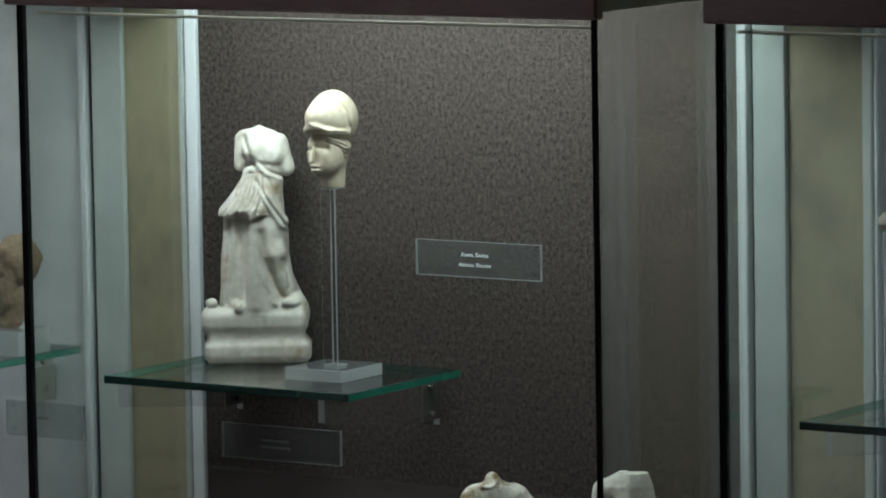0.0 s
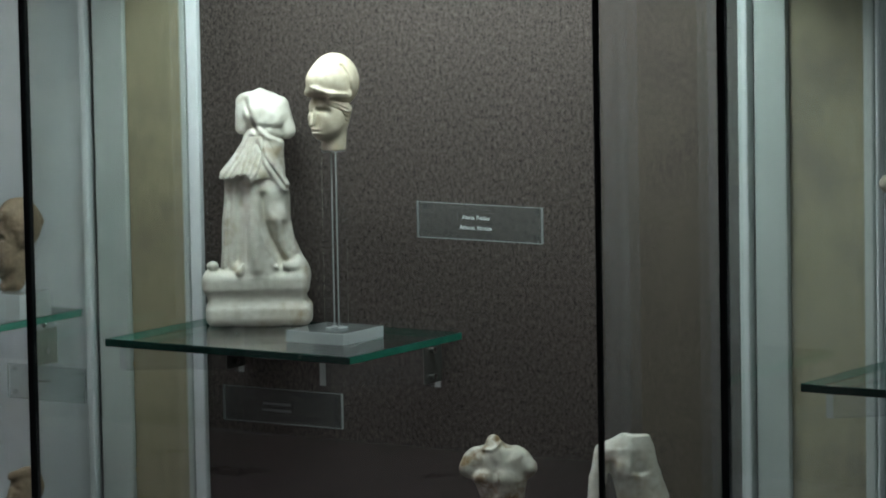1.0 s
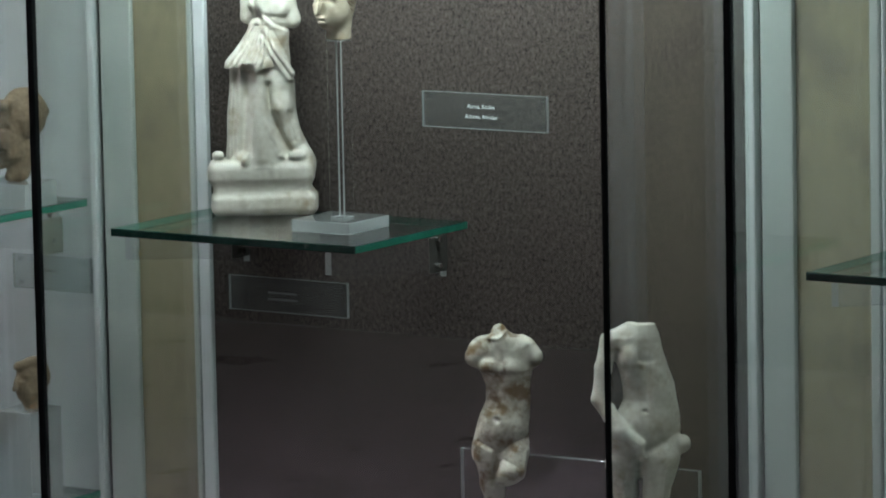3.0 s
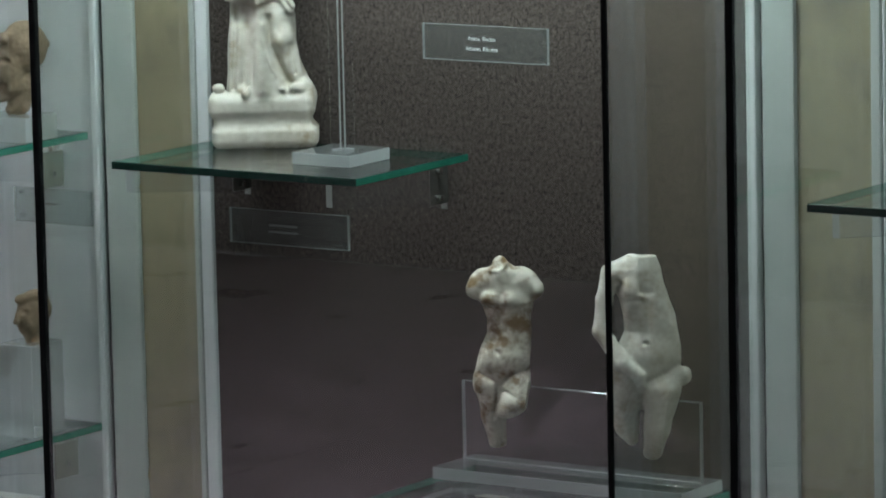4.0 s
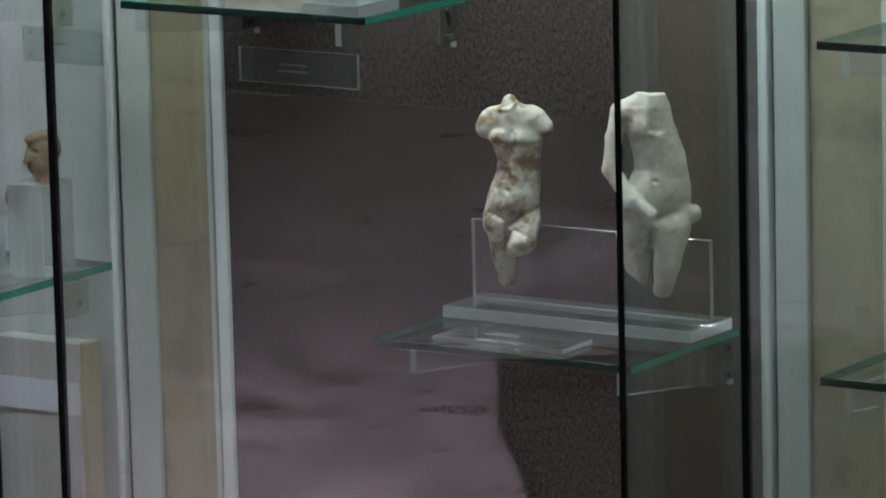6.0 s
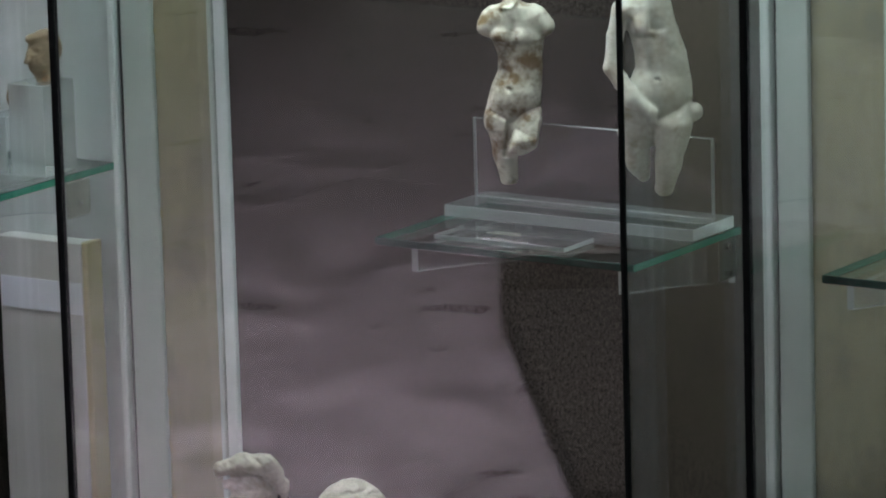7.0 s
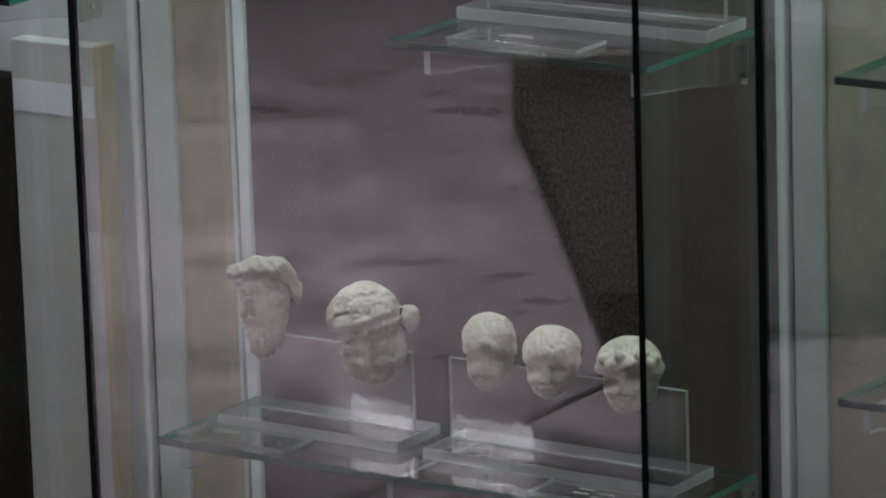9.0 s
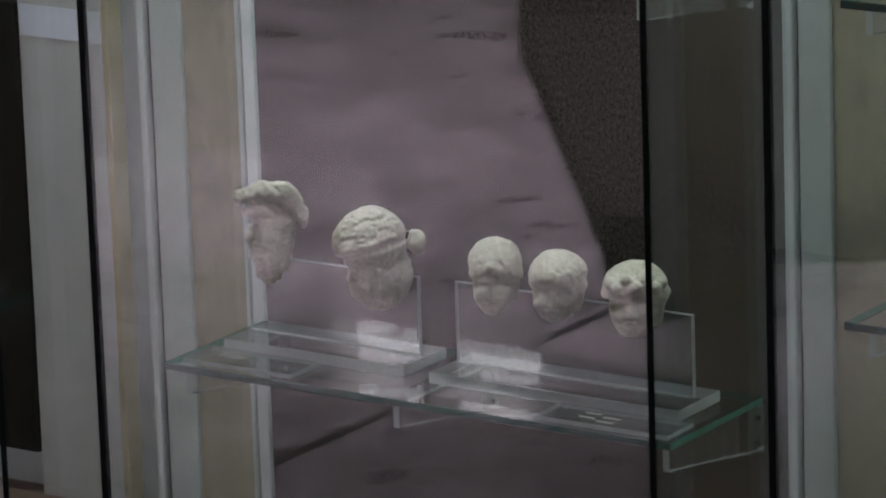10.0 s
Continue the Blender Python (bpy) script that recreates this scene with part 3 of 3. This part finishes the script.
# helmeted head
c = Carving(588, 331, 0.02, 0.09)
c.ball(577, 270, -2, 34, 47, 37, 6)
c.ball(567, 298, -19, 15, 16, 15, 10)
c.limb(590, 296, 6, 20, 587, 330, 6, 22, 8)
c.limb(553, 263, -31, 3, 550, 287, -35, 5, 7)
c.ball(582, 288, -22, 14, 18, 13, 12)
c.limb(580, 246, -34, 5, 609, 260, -14, 9, 6)
c.limb(610, 262, -8, 9, 605, 284, 2, 9, 6)
c.ball(588, 211, 3, 42, 48, 46, 3)
c.ball(606, 214, 12, 24, 35, 36, 10)
c.ball(564, 212, -14, 24, 22, 28, 16)
c.limb(543, 232, -12, 6, 560, 228, -38, 5, 10)
c.limb(560, 228, -38, 5, 584, 236, -44, 4, 8)
c.limb(584, 236, -44, 4, 614, 238, -26, 4, 8)
c.ball(555, 242, -36, 20, 8, 18, 5, True)
for pts, w, lift in (
        (((561, 263), (577, 265)), 4.4, -8.5), (((564, 267), (573, 268)), 2.4, 2.2), (((543, 264), (548, 266)), 3.5, -4),
        (((560, 272), (560, 286)), 3.4, -2.5), (((552, 291), (559, 291)), 2, -1.5), (((552, 299), (564, 299)), 1.7, -2.5), (((552, 296), (563, 296)), 2, 2), (((553, 303), (563, 303)), 2.4, 2.5),
        (((556, 308), (565, 308)), 2, -2), (((600, 186), (611, 200), (616, 226)), 2.6, -4), (((606, 182), (620, 204), (622, 226)), 3, 2), (((551, 196), (556, 192)), 3, -3), (((548, 222), (580, 233), (612, 235)), 2, 2)):
    c.ridge(pts, w, lift, 14)
for i in range(4):
    c.ridge(((566 + 3 * i, 243 + i * 3), (588 + 4 * i, 249 + 4 * i), (610, 258 + 7 * i)), 1.8, 2.8, 14)
    c.ridge(((568 + 3 * i, 245.5 + i * 3), (590 + 4 * i, 252 + 4 * i), (610, 262 + 7 * i)), 1.6, -2.8, 14)
c.block(588, 346, 0, 60, 14, 60, 1, 2, True)
place(c, "marble_bust", AGED, "small aged marble head wearing a raised helmet", "sculpture", (-0.0130, -0.118, 1.3445), 1.0, 0.35, 1.0)

# slender nude torso
c = Carving(893, 660, 0.02, 0.175)
c.column(((346, 895, 34, 17), (365, 900, 48, 23), (400, 904, 46, 27), (430, 908, 39, 25), (455, 908, 38, 25), (480, 902, 43, 28), (505, 898, 47, 31), (530, 896, 49, 32), (556, 893, 45, 30)), 10)
c.limb(892, 333, 2, 13, 896, 352, 0, 20, 12)
c.limb(893, 348, 2, 14, 858, 364, 2, 17, 10)
c.limb(897, 348, 2, 14, 938, 364, 2, 17, 10)
c.limb(864, 362, 2, 20, 851, 377, -2, 19, 8)
c.limb(932, 362, 2, 20, 949, 379, 0, 19, 8)
c.ball(872, 396, -18, 15, 14, 13, 7)
c.ball(908, 398, -18, 16, 14, 13, 7)
c.ball(896, 500, -16, 30, 26, 16, 16)
c.limb(874, 545, 2, 27, 882, 600, 2, 21, 12)
c.limb(882, 600, 2, 21, 888, 646, 2, 16, 10)
c.limb(921, 546, -12, 24, 914, 580, -28, 22, 5)
c.limb(914, 580, -28, 22, 902, 592, -30, 17, 5)
for pts, w, lift in (
        (((893, 375), (893, 415), (889, 470)), 5, -3.5), (((886, 489), (888, 492)), 3.2, -6), (((858, 528), (892, 548)), 4, -4), (((944, 520), (912, 532), (893, 548)), 4, -6),
        (((875, 346), (890, 348), (904, 334)), 3, 4), (((886, 550), (881, 606)), 3.4, -9), (((866, 428), (893, 414), (938, 428)), 7, -1.5), (((860, 408), (884, 411)), 3, -3), (((896, 411), (922, 411)), 3, -3),
        (((940, 545), (934, 590)), 3, 3), (((900, 560), (925, 575)), 3, -3), (((936, 350), (946, 392)), 5, -3), (((890, 605), (915, 612)), 3, -4)):
    c.ridge(pts, w, lift)
c.block(893, 672, 0, 60, 14, 60, 1, 2, True)
place(c, "marble_torso", SPOTTED, "slender brown stained marble nude torso without head or arms", "sculpture", (0.1422, -0.075, 0.8592), 1.3, 0.6, 2.1)

# torso with arm across the lap
c = Carving(1150, 685, 0.019, 0.175)
c.column(((326, 1142, 24, 14), (348, 1132, 42, 22), (375, 1135, 45, 26), (400, 1145, 44, 27), (430, 1155, 46, 27), (455, 1158, 46, 28), (480, 1155, 54, 30), (505, 1151, 59, 32), (530, 1146, 64, 34), (560, 1146, 60, 32), (592, 1147, 50, 28)), 8)
c.limb(1122, 336, 2, 13, 1092, 352, 4, 15, 10)
c.limb(1090, 358, 4, 19, 1078, 400, 0, 14, 8)
c.limb(1078, 400, 0, 14, 1073, 455, -8, 15, 6)
c.limb(1073, 455, -8, 15, 1106, 512, -34, 14, 6)
c.limb(1106, 512, -34, 14, 1138, 536, -40, 10, 6)
c.limb(1138, 536, -40, 9, 1147, 556, -40, 5, 4)
c.limb(1130, 534, -42, 6, 1139, 562, -40, 4, 4)
c.ball(1124, 384, -19, 18, 17, 13, 9)
c.ball(1150, 500, -18, 36, 28, 15, 16)
c.ball(1214, 535, -4, 13, 16, 13, 6)
c.limb(1176, 560, -10, 32, 1166, 622, -15, 24, 12)
c.limb(1166, 622, -15, 24, 1161, 662, -11, 18, 10)
c.limb(1111, 570, 0, 29, 1118, 620, 2, 20, 10)
c.limb(1118, 620, 2, 20, 1128, 644, 2, 12, 10)
c.block(1152, 352, -42, 18, 44, 20, 4, 5, True)
c.block(1145, 312, 0, 60, 9, 60, 2, 4, True)
for pts, w, lift in (
        (((1141, 566), (1138, 655)), 6, -15), (((1146, 478), (1148, 478)), 3.2, -5), (((1101, 378), (1102, 445)), 6, -14), (((1150, 395), (1152, 460)), 6, -3),
        (((1150, 545), (1185, 530), (1204, 515)), 5, -5), (((1106, 402), (1140, 404)), 4, -4), (((1122, 425), (1150, 414), (1188, 430)), 7, -1.5), (((1186, 400), (1196, 440)), 5, -4), 
        (((1185, 575), (1176, 650)), 4, 3), (((1110, 600), (1118, 640)), 4, 3)):
    c.ridge(pts, w, lift)
place(c, "marble_torso", MARBLE, "white marble nude torso with one arm across the lap", "sculpture", (0.3170, -0.079, 0.8610), 1.3, 0.55, 3.3)

# five heads on the lowest shelf
c = Carving(480, 518, 0.042, 0.25)
c.ball(490, 372, 6, 49, 50, 46, 8)
c.ball(480, 422, -4, 44, 68, 40, 14)
c.ball(482, 468, -12, 32, 36, 28, 10)
c.ball(476, 496, -8, 20, 18, 18, 10)
c.limb(425, 349, -16, 15, 460, 342, -28, 20, 12)
c.limb(460, 342, -28, 20, 504, 344, -26, 20, 10)
c.limb(504, 342, -32, 19, 532, 382, -8, 15, 6)
c.limb(532, 382, -8, 15, 538, 402, 2, 10, 6)
c.limb(436, 377, -26, 9, 470, 376, -38, 8, 8)
c.limb(447, 390, -34, 5, 441, 424, -38, 8, 8)
c.ball(482, 418, -27, 18, 16, 12, 10)
for pts, w, lift in (
        (((442, 394), (470, 394)), 6, -6), (((450, 398), (468, 399)), 3, 3), (((438, 437), (458, 438), (476, 448)), 4.5, 3), (((440, 452), (464, 453)), 4, -7.5), (((440, 462), (462, 463)), 4, 4),
        (((455, 408), (456, 430)), 4, -5), (((462, 352), (492, 360), (520, 380), (532, 408)), 4, -7), (((428, 362), (455, 352)), 4, -5)):
    c.ridge(pts, w, lift, 20)
rnd = random.Random(21)
for i in range(46):
    x, y = rnd.uniform(446, 516), rnd.uniform(455, 508)
    c.ridge(((x, y), (x + rnd.uniform(-4, 7), y + rnd.uniform(3, 9))), rnd.uniform(2, 3.6), rnd.choice((-2.2, 2, 2.4)), 20)
for i in range(40):
    t = rnd.random()
    x, y = 420 + 118 * t, 342 + 52 * max(0, t - 0.55) * 2 - 22 * math.sin(math.pi * t) + rnd.uniform(0, 26)
    c.ridge(((x, y), (x + rnd.uniform(-3, 10), y + rnd.uniform(2, 9))), rnd.uniform(2.2, 4), rnd.choice((-1.8, 1.6)), 20)
place(c, "stone_bust", LIMESTONE, "weathered bearded limestone head with thick hair", "sculpture", (-0.1728, -0.116, 0.4355), 1.4, 1.7, 0.7, "heads on the long shelf")

c = Carving(668, 552, 0.038, 0.25)
c.ball(656, 424, 2, 66, 62, 58, 6)
c.ball(672, 488, 10, 60, 66, 46, 8)
c.ball(737, 430, 8, 19, 24, 20, 5)
c.ball(606, 424, -14, 18, 28, 24, 8)
for pts, w, lift in (
        (((588, 460), (636, 450), (696, 432), (716, 424)), 4.5, -7), (((600, 446), (650, 436), (692, 420)), 6, 5), (((606, 424), (626, 420)), 4, -5), (((628, 500), (652, 502)), 7, -6), (((684, 498), (704, 498)), 6, -5),
        (((668, 480), (666, 515)), 5, 5), (((640, 536), (690, 538)), 4, -4), (((722, 415), (726, 450)), 4, -5), (((640, 390), (680, 384)), 4, -3), (((610, 480), (606, 520)), 6, -4)):
    c.ridge(pts, w, lift, 20)
for i in range(60):
    x, y = rnd.uniform(598, 716), rnd.uniform(375, 445)
    c.ridge(((x, y), (x + rnd.uniform(2, 14), y + rnd.uniform(-5, 3))), rnd.uniform(2, 3.4), rnd.choice((-2, -1.4, 1.4)), 20)
place(c, "stone_bust", LIMESTONE, "broken rounded limestone head with a flat worn face", "sculpture", (-0.0332, -0.120, 0.4290), 1.5, 1.7, 1.9, "heads on the long shelf")


def small_head(lean, w, h, seed, label, loc, turn, line, curls=0):
    """A small worn head: hair mass down to the hair line, eyes, nose, cheeks, mouth and chin; turn shifts the face."""
    c = Carving(0, 0, lean, 0.25)
    e = -h * (line - 0.17)
    c.ball(turn * 0.4, -h * 0.40, 0, w * 0.38, h * 0.41, w * 0.42, 8)
    c.ball(turn * 0.8, -h * 0.14, -w * 0.20, w * 0.20, h * 0.13, w * 0.18, 10)
    c.ball(0, -h * 0.68, 6, w * 0.49, h * 0.32, w * 0.50, 4)
    c.limb(-w * 0.38, -h * line, -w * 0.12, w * 0.11, turn, -h * (line + 0.05), -w * 0.42, w * 0.10, 6)
    c.limb(turn, -h * (line + 0.05), -w * 0.42, w * 0.10, w * 0.37, -h * (line - 0.04), -w * 0.14, w * 0.13, 6)
    c.limb(w * 0.37, -h * line, 0, w * 0.12, w * 0.32, -h * 0.22, 4, w * 0.09, 6)
    c.limb(turn, e, -w * 0.40, w * 0.04, turn * 1.1, e + h * 0.15, -w * 0.43, w * 0.075, 6)
    for q in (-1, 1):
        x = turn + q * w * 0.18
        c.ball(x, e + h * 0.12, -w * 0.28, w * 0.13, h * 0.10, w * 0.12, 10)
        c.ridge(((x - w * 0.07, e), (x + w * 0.07, e)), w * 0.055, -w * 0.085)
        c.ridge(((x - w * 0.05, e + 2), (x + w * 0.05, e + 2)), w * 0.03, w * 0.025)
    c.ridge(((turn - w * 0.10, e + h * 0.215), (turn + w * 0.10, e + h * 0.215)), 2.4, -2)
    c.ridge(((turn - w * 0.07, e + h * 0.25), (turn + w * 0.07, e + h * 0.25)), 3, 2.5)
    r = random.Random(int(seed * 10))
    for i in range(24):
        t = r.uniform(-0.42, 0.42)
        y = -h * r.uniform(line + 0.03, 0.95)
        c.ridge(((t * w, y), (t * w * 1.15 + r.uniform(-3, 3), y + r.uniform(4, 12))), r.uniform(2, 3.4), r.choice((-2, -1.4, 1.4)), 14)
    for i in range(curls):
        a = math.pi * (i + 0.5) / curls
        c.ball(-w * 0.44 * math.cos(a), -h * (line - 0.02 + 0.08 * math.sin(a)) - (i % 2) * h * 0.10, -w * 0.44 * math.sin(a), w * 0.10, w * 0.09, w * 0.09, 3)
    return place(c, "stone_bust", LIMESTONE, label, "sculpture", loc, 1.3, 1.3, seed, "heads on the long shelf")


small_head(0.034, 98, 142, 0.4, "small worn limestone head with a tall rounded skull", (0.1105, -0.114, 0.4400), -8, 0.55)
small_head(0.032, 107, 128, 1.3, "small worn limestone head with a veiled brow", (0.1874, -0.114, 0.4427), -12, 0.56)
small_head(0.028, 115, 134, 2.6, "small worn limestone head with curly hair", (0.2805, -0.114, 0.4394), -8, 0.60, 9)

# terracotta heads in the neighbouring case
c = Carving(40, 262, 0.03)
c.ball(42, 140, 4, 44, 48, 44, 8)
c.ball(14, 185, -8, 30, 52, 34, 12)
c.limb(36, 210, 6, 26, 34, 246, 6, 20, 10)
c.limb(34, 246, 0, 18, 18, 256, -8, 10, 8)
for i in range(7):
    c.ball(-8 + i * 14, 118 + abs(i - 2) * 5, -30 + i * 6, 12, 11, 11, 4)
c.limb(-12, 165, -30, 6, -16, 190, -34, 8, 6)
c.ball(8, 162, -38, 11, 6, 8, 5, True)
c.limb(-10, 208, -36, 3, 10, 206, -36, 3, 5, True)
c.ball(0, 226, -18, 16, 14, 14, 8)
place(c, "terracotta_bust", TERRACOTTA, "curly haired terracotta head with orange traces", "sculpture", (-0.452, -0.085, 1.1729), 1.7, 1.6, 0.2)
c = Carving(56, 664, 0.03)
c.ball(60, 606, 4, 32, 36, 32, 8)
c.ball(52, 628, -6, 24, 32, 24, 10)
c.limb(34, 586, -14, 9, 70, 578, -14, 10, 6)
c.limb(32, 610, -20, 4, 28, 626, -24, 5, 6)
c.ball(42, 608, -28, 7, 4, 6, 5, True)
c.limb(58, 645, 0, 17, 60, 660, 0, 18, 6)
place(c, "terracotta_bust", TERRACOTTA, "small pale terracotta head with wavy hair", "sculpture", (-0.4498, -0.085, 0.9264), 1.4, 1.0, 1.2)
c = Carving(10, 720, 0.03)
c.ball(12, 682, 2, 20, 18, 18, 6)
c.ball(4, 694, -6, 14, 18, 14, 8)
c.ball(22, 678, 6, 11, 12, 11, 5)
c.limb(8, 704, 2, 11, 9, 718, 2, 12, 6)
place(c, "terracotta_bust", TERRACOTTA, "tiny terracotta head with a hair knot", "sculpture", (-0.4869, -0.085, 0.8888), 1.3, 0.9, 2.2)

c = Carving(0, 0, 0.01)
c.ball(0, -16, 0, 26, 18, 18, 6)
c.ball(14, -24, 4, 16, 14, 14, 6)
place(c, "stone_fragment", LIMESTONE, "small grey stone fragment on a clear stand", "sculpture", (0.6200, -0.1000, 1.3260), 1.8, 1.6, 0.9)

# stands and boards in the neighbouring case
for x0, x1, zt, zb in ((-0.490, -0.425, 1.1715, 1.144), (-0.475, -0.428, 0.9250, 0.8245), (-0.508, -0.480, 0.8875, 0.8245)):
    st = thing("acrylic_stand", "clear acrylic block stand on a glass shelf before white cloth", "stand", group="acrylic stands")
    sheet("block", st, x0, x1, -0.115, -0.060, zb + 0.0005, zt, ACRYLIC, ACRYLIC_EDGE)
st = thing("acrylic_stand", "tall clear acrylic stand on a glass shelf", "stand", group="acrylic stands")
sheet("block", st, 0.612, 0.630, -0.108, -0.092, 1.1571, 1.3262, ACRYLIC, ACRYLIC_EDGE)
board = thing("display_board", "white display board with a yellowed edge leaning in the case", "board")
part("panel", box(-0.567, -0.4515, -0.030, -0.004, Z0, 0.7345, 0.001), CARD, board)
part("edge_strip", box(-0.4512, -0.4425, -0.030, -0.004, Z0, 0.736, 0.001), YELLOW, board, "yellowed board edge")
part("paper_strip", box(-0.564, -0.4525, -0.0312, -0.0302, 0.655, 0.690), PAPER, board, "pale bluish paper strip")
solid("dark_panel", box(-1.05, -0.568, -0.034, -0.004, Z0 + 0.05, 0.691, 0.001), DARKBOX, "dark brown display panel standing in the case", "panel")

# ---- floor of long stone slabs with open joints ----
floor = solid("floor", box(X0, X1, Y0, Y1, -0.10, -0.012), MORTAR, "dark stone slab floor with rough joints", "floor", kind="structure")
rnd = random.Random(4)
JOINTS = (-6.98, -5.6, -4.0, -2.55, -1.07, -0.62, 0.35, 1.30, 2.30, 3.30, 4.20, 4.98)
for x, x1 in zip(JOINTS, JOINTS[1:]):
    wide = 0.020 if abs(x1 + 0.62) < 0.01 else 0.001
    cut = -3.9 - rnd.random() * 0.9
    for ya, yb in ((Y0 + 0.02, cut), (cut + 0.008, Y1 - 0.02)):
        part("slab", box(x + 0.001, x1 - wide, ya, yb, -0.0115, rnd.uniform(-0.002, 0.002), 0.004, seg=2), STONE, floor)

# broken stone in the widest joint
bm = bmesh.new()
for i in range(150):
    r = rnd.uniform(0.006, 0.018)
    m = pose(-0.645 + rnd.uniform(-0.016, 0.020), rnd.uniform(-2.2, -0.5), -0.010 + rnd.uniform(0, 0.004), rnd.uniform(0, 90), rnd.uniform(0, 90), rnd.uniform(0, 90))
    bmesh.ops.create_icosphere(bm, subdivisions=1, radius=r, matrix=m @ Matrix.Diagonal((1.5, 0.8, 0.6, 1)))
tagged(part("rubble", bm, STONE, floor), kind="stuff")

# crumbled plaster along the white board
rnd = random.Random(9)
bm = bmesh.new()
for i in range(26):
    z = 0.14 + 0.95 * rnd.random() ** 1.6
    m = pose(-0.3615 + rnd.uniform(-0.0005, 0.0015), -0.0002, z, 0, rnd.uniform(-20, 20), 0) @ Matrix.Diagonal((rnd.uniform(0.6, 1.6), 0.25, rnd.uniform(1, 4), 1))
    bmesh.ops.create_icosphere(bm, subdivisions=1, radius=0.0022, matrix=m)
tagged(solid("plaster_chips", bm, YELLOW, "crumbled brown plaster chips along the pier edge", "chips"), kind="stuff")
